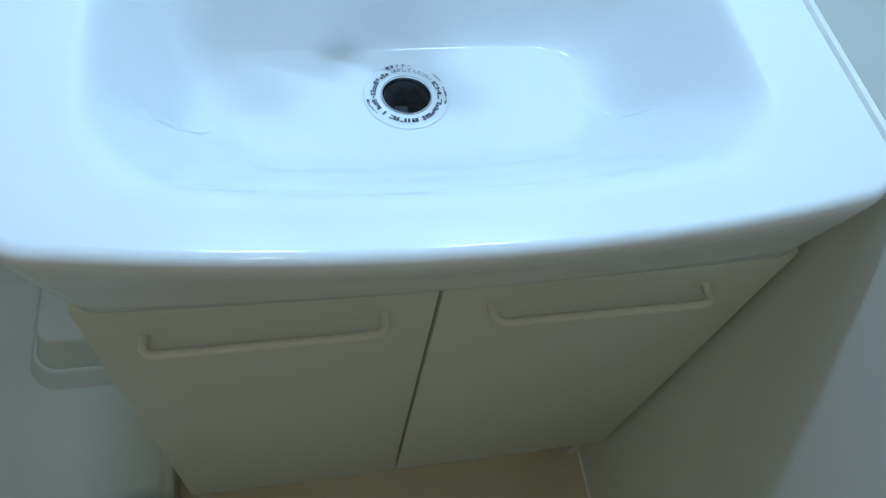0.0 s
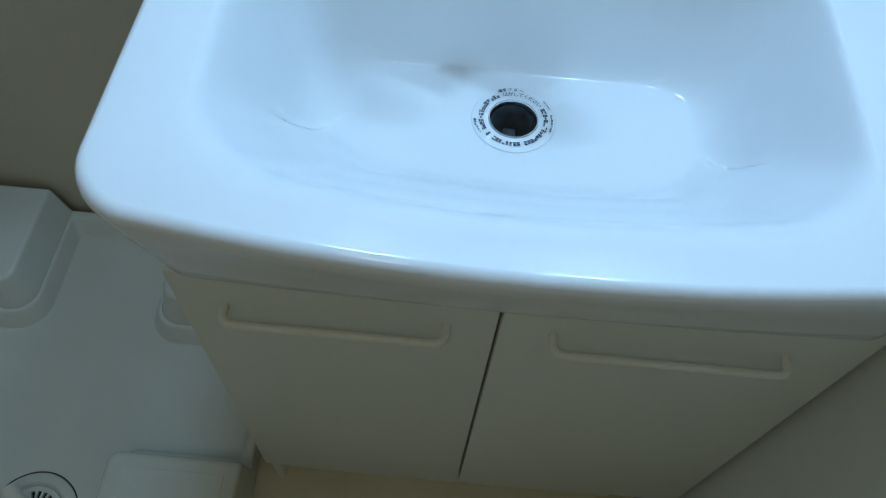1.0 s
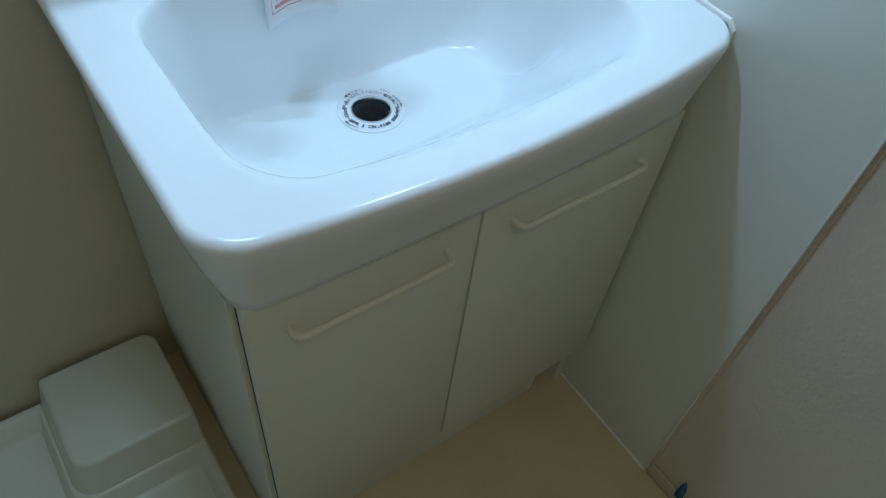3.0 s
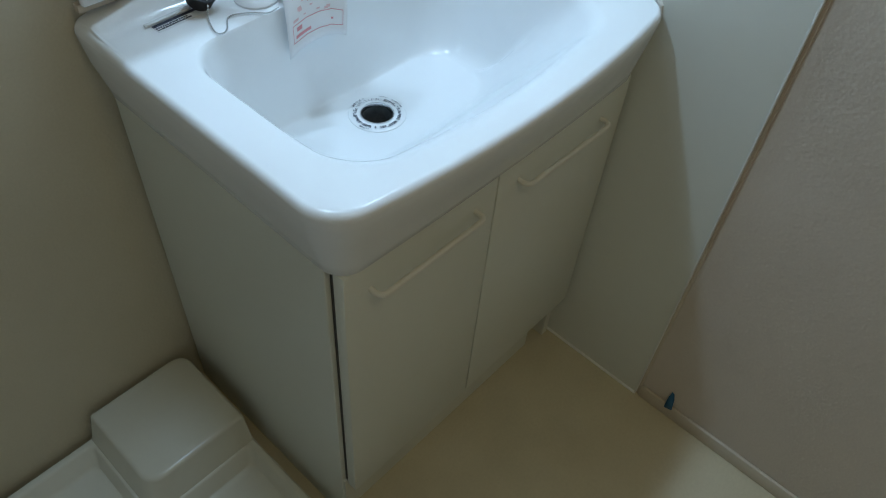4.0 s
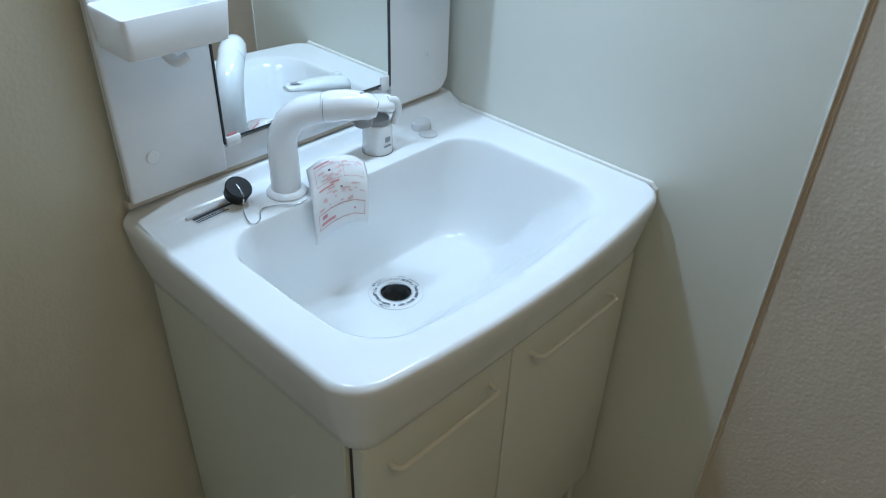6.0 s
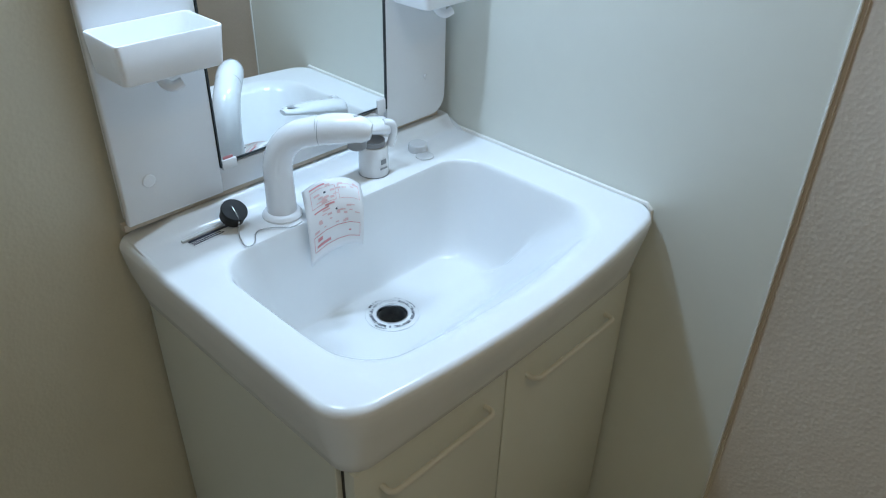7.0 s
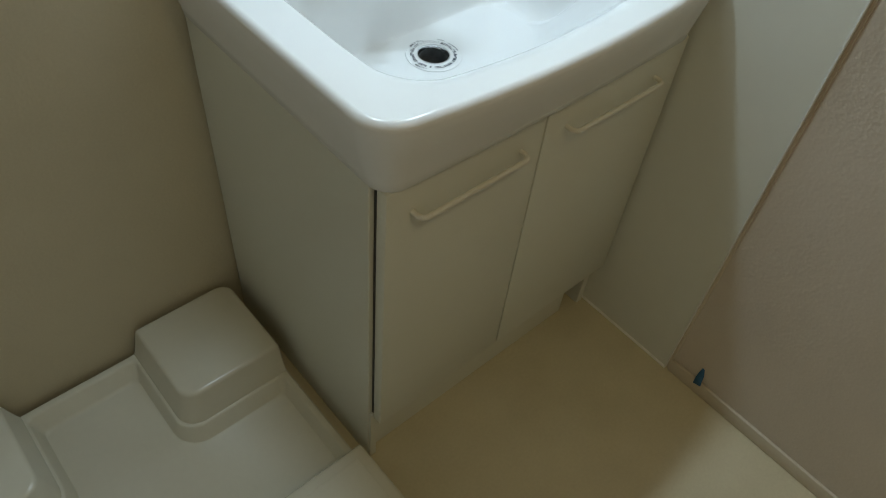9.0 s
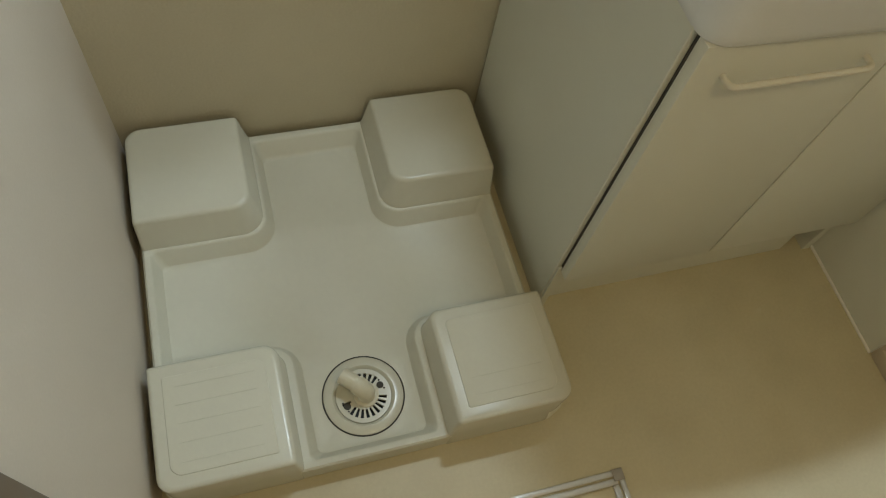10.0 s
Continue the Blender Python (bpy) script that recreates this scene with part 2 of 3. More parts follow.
def build_basin():
    X0, X1 = -0.592, -0.006
    DX, DY = -0.300, -0.204
    yf = -0.450
    bow = 0.027
    cr = (0.008, 0.042, 0.036, 0.008)

    def outer(inset, z, front=0.0, bulge=bow, back=0.001):
        return rounded(X0 + inset, X1 - inset * 0.4, yf + inset + front, -back, [max(0.004, c - inset * 0.5) for c in cr], z, bulge)

    lip = rounded(-0.531, -0.078, -0.413, -0.131, 0.057, ZT, 0.027)
    bed = rounded(-0.455, -0.132, -0.264, -0.146, 0.05, ZT, 0.010)

    def bowl(depth, side_k, front_k):
        """A ring of the bowl, between the lip and the bed; the front slopes in more gently than sides and back."""
        ring = []
        for (x, y, _), (u, v, _) in zip(lip, bed):
            w = max(0.0, min(1.0, (-0.29 - y) / 0.11))
            k = side_k + (front_k - side_k) * w * w * (3 - 2 * w)
            ring.append((x + (u - x) * k, y + (v - y) * k, ZT - depth * 1.075))
        return ring

    def deck(ring):
        """The deck rises in a cove to a low ledge under the mirror cabinet."""
        return [(x, y, z + 0.020 * max(0.0, min(1.0, (x - X0) / 0.035)) * max(0.0, min(1.0, (y + 0.058) / 0.024)) ** 2) for x, y, z in ring]

    # the skirt, drawn in below, then the full round of the rim
    rings = [outer(0.025, 0.645, -0.006, 0.004), outer(0.022, 0.648, -0.005, 0.006), outer(0.019, 0.664, -0.004, 0.011),
             outer(0.008, 0.705, 0.0, 0.021), deck(outer(0.002, 0.736, 0.0, 0.026))]
    for k in range(9):
        a = radians(90 * k / 8)
        rings.append(deck(outer(0.008 * (1 - math.cos(a)), ZT - 0.010 + 0.010 * math.sin(a), back=0.001 + 0.006 * (k / 8) ** 2)))
    for k in range(12):
        rings.append(deck(outer(0.0082 + 0.0055 * k / 11, ZT, back=(0.012, 0.024, 0.032, 0.0345, 0.037, 0.040, 0.043, 0.046, 0.049, 0.053, 0.058, 0.064)[k])))
    sides = ((0.0, -0.10), (0.0002, -0.085), (0.0008, -0.062), (0.0019, -0.038), (0.0038, -0.014), (0.0075, 0.012), (0.013, 0.036), (0.020, 0.064), (0.03, 0.098), (0.05, 0.16),
             (0.073, 0.235), (0.095, 0.315), (0.110, 0.375), (0.122, 0.43), (0.132, 0.50), (0.140, 0.59), (0.1465, 0.72), (0.1500, 0.86))
    front = (-0.05, -0.03, -0.006, 0.017, 0.044, 0.079, 0.115, 0.153, 0.21, 0.325, 0.455, 0.58, 0.67, 0.74, 0.80, 0.85, 0.905, 0.95)
    rings += [bowl(depth, k, q) for (depth, k), q in zip(sides, front)]
    # floor of the bowl, drawn in towards the drain
    last = rings[-1]
    for k, z in ((0.04, 0.5981), (0.09, 0.5976), (0.15, 0.5972), (0.24, 0.5967), (0.45, 0.5960), (0.70, 0.5953), (0.88, 0.5947)):
        ring = []
        for x, y, _ in last:
            a = math.atan2(y - DY, x - DX)
            ring.append((x + (DX + 0.040 * math.cos(a) - x) * k, y + (DY + 0.040 * math.sin(a) - y) * k, z))
        rings.append(ring)
    for r, z in ((0.040, 0.5945), (0.026, 0.594), (0.0245, 0.5925), (0.0235, 0.575)):
        rings.append([(DX + r * math.cos(math.atan2(y - DY, x - DX)), DY + r * math.sin(math.atan2(y - DY, x - DX)), z) for x, y, _ in last])
    return part("basin", loft(rings), M_CERAMIC, stand, "glossy white ceramic basin with bowed front", angle=60)


for ob in [build_basin()]:
    own(ob, stand)
basin = bpy.data.objects["basin"]
# drain flange, cup and crossbar, overflow hole
own(part("drain_flange", turned(-0.300, -0.204, [(0.0240, 0.5958), (0.0242, 0.5974), (0.0228, 0.5976), (0.0220, 0.5965), (0.0215, 0.575)], 40, caps=(False, False)), M_CHROME, None, "chrome drain flange"), basin)
own(part("drain_cup", turned(-0.300, -0.204, [(0.0214, 0.592), (0.0210, 0.562), (0.0185, 0.556), (0.0180, 0.550)], 32, caps=(False, False)), M_CUP, None, "grey drain cup"), basin)
# the drain's dark depth is only this disc's colour
own(part("drain_bottom", turned(-0.300, -0.204, [(0.0182, 0.5502), (0.002, 0.5495)], 32, caps=(False, True)), M_DEPTH_SHADE, None, "dark disc for the shade down in the drain"), basin)
own(part("drain_crossbar", box(-0.3065, -0.2935, -0.2235, -0.1845, 0.556, 0.561, 0.0015), M_CUP, None, "grey crossbar in the drain"), basin)
# no opening: a flat dark disc paints the shade inside the overflow
bm = bmesh.new()
bmesh.ops.create_circle(bm, cap_ends=True, radius=0.0125, segments=28)
bmesh.ops.transform(bm, matrix=pose(-0.303, -0.1340, 0.7285, 84, 0, 0), verts=bm.verts)
own(part("overflow_hole", bm, M_DARK, None, "dark overflow hole"), basin)

own(part("sealant", tube([(-0.0065, -0.004, ZT + 0.016), (-0.0065, -0.020, ZT + 0.0045), (-0.0065, -0.05, ZT + 0.001), (-0.0065, -0.430, ZT + 0.0005), (-0.0065, -0.436, ZT - 0.006), (-0.0065, -0.437, ZT - 0.026)], 0.0042, 8), M_CAULK, None, "white sealant bead against the wall panel"), stand)
# cabinet carcass
own(part("side_panel", box(-0.570, -0.555, -0.4075, -0.004, 0.0, 0.656, 0.0012, 1), M_LAMINATE), stand)
own(part("side_panel", box(-0.030, -0.014, -0.408, -0.004, 0.0, 0.656, 0.0012, 1), M_LAMINATE), stand)
own(part("bottom_board", box(-0.555, -0.030, -0.400, -0.006, 0.120, 0.135, 0.001, 1), M_LAMINATE), stand)
own(part("back_board", box(-0.555, -0.030, -0.010, -0.005, 0.0, 0.64), M_LAMINATE, smooth=False), stand)
own(part("plinth", box(-0.555, -0.072, -0.398, -0.385, 0.0, 0.119, 0.001, 1), M_LAMINATE, None, "white toe-kick board"), stand)
own(part("filler_strip", box(-0.014, -0.0064, -0.404, -0.386, 0.0, 0.655, 0.001, 1), M_LAMINATE, None, "white filler strip against the wall"), stand)
# dark sheet in place of the shade behind the doors
own(part("gap_shade_sheet", box(-0.552, -0.032, -0.4035, -0.402, 0.136, 0.650), M_DARK, None, "dark sheet standing in for the shade behind the doors", smooth=False), stand)


def build_door(x0, x1, h0, h1):
    door = part("door", box(x0, x1, -0.430, -0.412, 0.134, 0.646, 0.0022, 2), M_LAMINATE, None, "plain white laminate door")
    own(door, stand)
    z, yb = 0.600, -0.447
    r = 0.0038
    ctrl = [(h0, -0.430, z), (h0, yb + 0.009, z)]
    for k in range(1, 6):
        a = radians(90 * k / 6)
        ctrl.append((h0 + 0.009 * (1 - math.cos(a)), yb + 0.009 - 0.009 * math.sin(a), z))
    ctrl += [(h0 + 0.009 + (h1 - h0 - 0.018) * k / 8, yb, z) for k in range(0, 9)]
    for k in range(1, 6):
        a = radians(90 * k / 6)
        ctrl.append((h1 - 0.009 * (1 - math.sin(a)), yb + 0.009 * (1 - math.cos(a)), z))
    ctrl += [(h1, yb + 0.009, z), (h1, -0.430, z)]
    bm = tube(ctrl, r, 12)
    own(part("handle", bm, M_HANDLE, None, "cream bow handle"), door)
    return door


build_door(-0.563, -0.3078, -0.524, -0.348)
build_door(-0.3054, -0.016, -0.263, -0.077)
# dark strip that paints the shade in the gap between side panel and door
own(part("gap_shade_strip", box(-0.5625, -0.556, -0.4118, -0.4078, 0.145, 0.650), M_DARK, None, "dark strip standing in for the shaded gap beside the door", smooth=False), stand)

own(part("corner_foot", box(-0.568, -0.556, -0.4118, -0.4076, 0.0, 0.144), M_LAMINATE), stand)

# ---- mirror cabinet on the wall ----
cab = thing("mirror_cabinet", "white mirror cabinet with open shelf trays above the basin", "mirror cabinet", at=(-0.295, -0.015, 0.78))
own(part("back_panel", box(-0.5690, -0.009, -0.011, -0.001, 0.783, 1.62, 0.002, 1), M_PLASTIC), cab)
own(part("foot_rail", box(-0.4385, -0.1385, -0.016, -0.011, 0.781, 0.819, 0.0025, 2), M_PLASTIC, None, "white bottom rail"), cab)
# brown strip that stands in for the dark gap line under the cabinet
own(part("gasket", box(-0.578, -0.014, -0.012, -0.0015, 0.7735, 0.783), M_EDGE_SHADE, None, "brown strip painted as the shaded gap above the deck", smooth=False), cab)
own(part("left_panel", box(-0.5755, -0.4395, -0.022, -0.011, 0.783, 1.60, 0.003, 3), M_PLASTIC, None, "white plastic side column"), cab)


def soft_corner_panel():
    pts = [(-0.1385, 0.783), (-0.038, 0.783)]
    pts += [(-0.038 + 0.030 * math.sin(radians(a)), 0.813 - 0.030 * math.cos(radians(a))) for a in range(15, 91, 15)] + [(-0.008, 1.60), (-0.1385, 1.60)]
    return loft([[(x, y, z) for x, z in pts] for y in (-0.011, -0.022)], None, True, True)


own(part("right_panel", soft_corner_panel(), M_PLASTIC, None, "white plastic side column"), cab)
mirror = own(part("mirror", box(-0.4370, -0.1410, -0.0205, -0.0112, 0.8275, 1.34), M_MIRROR, None, "clear silvered mirror", smooth=False), cab)
own(part("mirror_edge", box(-0.4392, -0.4370, -0.0225, -0.0111, 0.820, 1.34), M_MIRROR_EDGE, None, "dark mirror edge", smooth=False), mirror)
own(part("mirror_edge", box(-0.1410, -0.1387, -0.0225, -0.0111, 0.820, 1.34), M_MIRROR_EDGE, None, "dark mirror edge", smooth=False), mirror)
own(part("mirror_edge", box(-0.4370, -0.1410, -0.0212, -0.0111, 0.8248, 0.8274), M_MIRROR_EDGE, None, "dark mirror edge", smooth=False), mirror)
own(part("mirror_clip", box(-0.4365, -0.414, -0.0235, -0.0114, 0.815, 0.8295, 0.002, 2), M_PLASTIC), cab)
own(part("mirror_clip", box(-0.159, -0.1415, -0.0235, -0.0114, 0.815, 0.8395, 0.003, 2), M_PLASTIC), cab)
for sx0, sz0, q in ((-0.539, 0.837, 0.0088), (-0.054, 0.852, 0.004)):
    bm = turned(0, 0, [(q, 0), (q, 0.0012), (q * 0.88, 0.0022), (0.001, 0.0026)], 28, caps=(True, True))
    bmesh.ops.transform(bm, matrix=pose(sx0, -0.022, sz0, 90, 0, 0), verts=bm.verts)
    own(part("screw_cap", bm, M_PLASTIC, None, "round white screw cap"), cab)
own(part("warning_label", box(-0.433, -0.419, -0.0214, -0.0207, 0.8298, 0.8330), M_RED, None, "small red label", smooth=False), cab)
# out of view; added so the lamps' mirror image stays off the basin rim
own(part("glare_stop_board", box(-0.4392, -0.1387, -0.022, -0.0112, 1.341, 1.60, 0.002, 1), M_PLASTIC, None, "unseen white board added above the mirror to cut the lamp reflection"), cab)
own(part("lamp_hood", box(-0.575, -0.020, -0.165, -0.001, 1.625, 1.70, 0.012, 3), M_PLASTIC, None, "white hood of the mirror lamp"), cab)


def build_tray(x0, x1):
    y1, y0, z0, z1 = -0.022, -0.101, 0.984, 1.030
    w = 0.003

    def rr(i, z, t=0.0):
        return rounded(x0 + i + t, x1 - i - t, y0 + i + t, y1 - i, 0.007, z, 0.0, 4, 5)
    rings = [rr(0.006, z0), rr(0.003, z0 + 0.002), rr(0, z1 - 0.001), rr(0.0008, z1), rr(w - 0.0008, z1), rr(w, z1 - 0.001), rr(w + 0.004, z0 + 0.006), rr(w + 0.008, z0 + 0.004)]
    tray = own(part("shelf_tray", loft(rings, None, True, True), M_TRAY, None, "frosted white plastic shelf tray", angle=50), cab)
    hx = x0 + (x1 - x0) * 0.52
    bm = tube(spline([(hx - 0.006, y0 + 0.040, z0 + 0.001), (hx - 0.006, y0 + 0.036, z0 - 0.011), (hx, y0 + 0.026, z0 - 0.018), (hx + 0.012, y0 + 0.022, z0 - 0.014)], 5), [0.0065] * 10 + [0.006] * 6, 12)
    own(part("hook", bm, M_TRAY, None, "small white hook"), tray)
    return tray


build_tray(-0.577, -0.451)
build_tray(-0.132, -0.009)
# the columns stand off the wall on a narrower back box
own(part("back_box", box(-0.568, -0.022, -0.0011, 0.0135, 0.779, 1.60, 0.002, 1), M_PLASTIC, None, "white back box"), cab)
cab.location += Vector((-0.0108, -0.0140, 0.0080))
cab.scale.x = 0.991

# ---- tap ----
tap = thing("tap", "white swivel washbasin tap with curved spout", "tap", at=(-0.392, -0.080, ZT))
own(part("base_ring", turned(-0.392, -0.080, [(0.0275, ZT + 0.0006), (0.0275, ZT + 0.003), (0.025, ZT + 0.0065), (0.0205, ZT + 0.009)], 40), M_PLASTIC, None, "white base ring"), tap)
bm = turned(0, 0, [(0.0028, 0), (0.0026, 0.0012), (0.0005, 0.0014)], 14)
bmesh.ops.transform(bm, matrix=pose(-0.392, -0.0605, ZT + 0.028, -90, 0, 0), verts=bm.verts)
own(part("set_screw", bm, M_DARK, None, "small dark set screw"), tap)
sx, sy = 0.62, -0.785
path = [(-0.392, -0.080, ZT + 0.004), (-0.392, -0.080, ZT + 0.035), (-0.392, -0.080, ZT + 0.068)]
for k in range(1, 9):
    a = radians(80 * k / 8)
    d, h = 0.052 * (1 - math.cos(a)), 0.058 * math.sin(a)
    path.append((-0.392 + sx * d, -0.080 + sy * d, ZT + 0.068 + h))
end = path[-1]
for k in range(1, 3):
    path.append((end[0] + sx * 0.009 * k, end[1] + sy * 0.009 * k, end[2] + 0.0022 * k))
neck = own(part("spout_neck", tube(path, [0.0205, 0.0200, 0.0195] + [0.0192] * 10, 28), M_PLASTIC, None, "curved white spout neck"), tap)
e2 = path[-1]
head = [e2]
for k in range(1, 8):
    s = k * 0.0095
    head.append((e2[0] + sx * s, e2[1] + sy * s, e2[2] + 0.0075 * k * 0.30 - 0.00028 * k * k))
head_r = [0.0188, 0.0196, 0.0198, 0.0196, 0.0192, 0.0184, 0.0165, 0.0105]
spout_head = own(part("spout_head", tube(head, head_r, 28), M_PLASTIC, None, "pull-out white spout head"), tap)
hx, hy, hz = head[5]
own(part("outlet", turned(hx, hy, [(0.0125, hz - 0.012), (0.0125, hz - 0.024), (0.0105, hz - 0.026)], 24), M_GREY, None, "grey water outlet"), spout_head)
own(part("button_mark", box(hx - 0.004, hx + 0.004, hy - 0.0025, hy + 0.0025, hz + 0.0176, hz + 0.0188, 0.0005, 1), M_GREY, None, "small grey mark"), spout_head)
own(part("seam_ring", tube([path[-1], (path[-1][0] + sx * 0.0008, path[-1][1] + sy * 0.0008, path[-1][2])], 0.01945, 28), M_GREY, None, "thin grey seam"), neck)

tap.location += Vector((-0.006, -0.0125, 0.0))

mixer = thing("mixer_lever", "white single-lever water mixer on the basin deck", "tap lever", at=(-0.213, -0.062, ZT))
own(part("body", turned(-0.213, -0.062, [(0.0225, ZT + 0.0005), (0.023, ZT + 0.002), (0.0222, ZT + 0.042), (0.0205, ZT + 0.046)], 36), M_PLASTIC), mixer)
own(part("base_seam", turned(-0.213, -0.062, [(0.0236, ZT + 0.0003), (0.0236, ZT + 0.0016)], 36), M_GREY, None, "thin grey base gasket"), mixer)
own(part("collar", turned(-0.213, -0.062, [(0.0178, ZT + 0.044), (0.0178, ZT + 0.054)], 30), M_GREY, None, "grey collar under the lever"), mixer)
bm = bmesh.new()
n = 14
cols = []
for k in range(n + 1):
    s = k / n
    cols.append((0.024 - 0.112 * s, 0.0225 * (1 - 0.42 * s ** 1.5) * (1 if 0 < k < n else 0.55) * (1 if k != n - 1 else 0.9), 0.054 + 0.046 * s - 0.012 * s * s, 0.030 - 0.022 * s))
rings = []
for dx, w, dz, th in cols:
    rings.append([(-0.213 + dx, -0.062 + w * math.cos(a), ZT + dz + th * 0.5 + th * 0.5 * math.sin(a) * (1 if abs(math.sin(a)) < 0.9 else 0.95)) for a in [2 * math.pi * q / 18 for q in range(18)]])
lever = own(part("lever", loft(rings, bm, True, True), M_PLASTIC, None, "flat white lever with a slot"), mixer)
bm = loft([[(-0.213 - 0.066 + 0.013 * math.cos(a) * q, -0.062 + 0.0065 * math.sin(a) * q, ZT + 0.0955 + 0.0022 * math.cos(a) * -1.0) for a in [2 * math.pi * k / 20 for k in range(20)]] for q in (1, 0.3)], None, False, True)
own(part("lever_slot", bm, M_GREY, None, "oval slot in the lever"), lever)
# back loop of the lever that bends down beside the head
bm = tube(spline([(-0.203, -0.074, ZT + 0.082), (-0.190, -0.078, ZT + 0.078), (-0.186, -0.078, ZT + 0.062), (-0.190, -0.074, ZT + 0.042)], 5), [0.006] * 16, 12)
own(part("lever_guard", bm, M_PLASTIC), mixer)
own(part("mark", box(-0.2185, -0.2085, -0.0856, -0.0848, ZT + 0.022, ZT + 0.030, 0.0002, 1), M_GREY, None, "small grey printed mark", smooth=False), mixer)
own(part("mark", box(-0.2205, -0.2065, -0.0856, -0.0848, ZT + 0.014, ZT + 0.017, 0.0002, 1), M_GREY, None, "small grey printed mark", smooth=False), mixer)

mixer.location += Vector((-0.010, -0.0215, 0.0))

# ---- small things on the basin deck ----
stop = thing("drain_stopper", "black rubber drain stopper with bead chain on the deck", "drain stopper", at=(-0.437, -0.040, ZT))
bm = turned(0, 0, [(0.0145, -0.010), (0.0160, -0.008), (0.0170, 0.004), (0.0180, 0.007), (0.0172, 0.010), (0.002, 0.0105)], 32)
bmesh.ops.transform(bm, matrix=pose(-0.446, -0.047, ZT + 0.0175, 30, 0, 10), verts=bm.verts)
plug = own(part("plug", bm, M_RUBBER, None, "black rubber plug"), stop)
chain_path = spline([(-0.447, -0.049, ZT + 0.0295), (-0.4475, -0.058, ZT + 0.0245), (-0.449, -0.0655, ZT + 0.016), (-0.455, -0.072, ZT + 0.0025), (-0.463, -0.090, ZT + 0.0022),
                     (-0.466, -0.104, ZT + 0.0022), (-0.460, -0.1085, ZT + 0.0020), (-0.451, -0.103, ZT + 0.0022), (-0.440, -0.088, ZT + 0.0022), (-0.428, -0.0845, ZT + 0.0022),
                     (-0.411, -0.094, ZT + 0.0025), (-0.396, -0.1075, ZT + 0.0025), (-0.379, -0.106, ZT + 0.0025)], 14)
beads, run = bmesh.new(), 0.0
prev = chain_path[0]
for p in chain_path:
    run += (p - prev).length
    prev = p
    if run >= 0.0026:
        run = 0.0
        bmesh.ops.create_icosphere(beads, subdivisions=1, radius=0.0014, matrix=Matrix.Translation(p))
tube([tuple(p) for p in chain_path[::2]], 0.0006, 6, beads)
own(part("bead_chain", beads, M_CHROME, None, "thin metal bead chain"), stop)

stop.location += Vector((-0.015, -0.0245, 0.0))

holder = thing("stopper_label", "clear strip with black and white label on the deck", "label", at=(-0.488, -0.05, ZT))
A = pose(-0.484, -0.046, ZT, 0, 0, 3)


def on_label(x0, x1, y0, y1, z0, z1, b=0.0):
    q = box(x0, x1, y0, y1, z0, z1, b)
    bmesh.ops.transform(q, matrix=A, verts=q.verts)
    return q


own(part("strip", on_label(-0.036, 0.026, 0.002, 0.008, 0.0005, 0.004, 0.001), M_CLEAR, None, "clear plastic strip"), holder)
own(part("film", on_label(-0.030, 0.032, -0.014, 0.0015, 0.0004, 0.0009), M_STICKER, None, "white label film", smooth=False), holder)
own(part("black_bar", on_label(-0.030, 0.032, -0.0035, 0.001, 0.001, 0.0014), M_INK, None, "black bar", smooth=False), holder)
random.seed(4)
q = bmesh.new()
for row in range(2):
    x = -0.029
    while x < 0.014:
        w = random.uniform(0.0015, 0.004)
        box(x, x + w, -0.0078 - row * 0.004, -0.0052 - row * 0.004, 0.001, 0.0013, 0, 1, q)
        x += w + 0.0009
bmesh.ops.transform(q, matrix=A, verts=q.verts)
own(part("print", q, M_INK, None, "tiny dark print", smooth=False), holder)

holder.location += Vector((-0.014, -0.0215, 0.0))

capm = thing("clear_cap", "small clear plastic cap lying on the deck", "cap", at=(-0.100, -0.046, ZT))
own(part("cap_shell", turned(-0.104, -0.050, [(0.0150, ZT + 0.0005), (0.0155, ZT + 0.002), (0.0150, ZT + 0.012), (0.0138, ZT + 0.0135), (0.002, ZT + 0.0135)], 32), M_CLEAR), capm)
own(part("cap_rim", turned(-0.112, -0.074, [(0.0145, ZT + 0.0004), (0.0145, ZT + 0.0022), (0.0125, ZT + 0.0026)], 32), M_CLEAR), capm)

capm.location += Vector((-0.017, -0.0245, 0.0))

# ---- sticker round the drain ----
stk = thing("drain_sticker", "round white instruction film with dark print around the drain", "sticker", at=(-0.300, -0.204, 0.5955))
own(part("film", loft([circle(-0.300, -0.204, 0.5964, 0.0243, 48), circle(-0.300, -0.204, 0.5956, 0.0400, 48), circle(-0.300, -0.204, 0.5949, 0.0404, 48)], None), M_STICKER, None, "white film ring"), stk)
random.seed(11)


def ring_print(name, a0, a1, r0, r1, step, fill, mtl):
    bm = bmesh.new()
    a = a0
    while a < a1:
        w = step * random.uniform(0.55, 0.95)
        if random.random() < fill:
            cuts = 3
            for k in range(cuts):
                if random.random() < 0.2:
                    continue
                ra = r0 + (r1 - r0) * k / cuts
                rb = ra + (r1 - r0) / cuts * random.uniform(0.6, 0.85)
                pts = [(-0.300 + r * math.cos(radians(q)), -0.204 + r * math.sin(radians(q)), 0.5969) for r, q in ((ra, a), (rb, a), (rb, a + w), (ra, a + w))]
                bm.faces.new([bm.verts.new(p) for p in pts])
        a += step
    return own(part(name, bm, mtl, None, "dark print", smooth=False), stk)


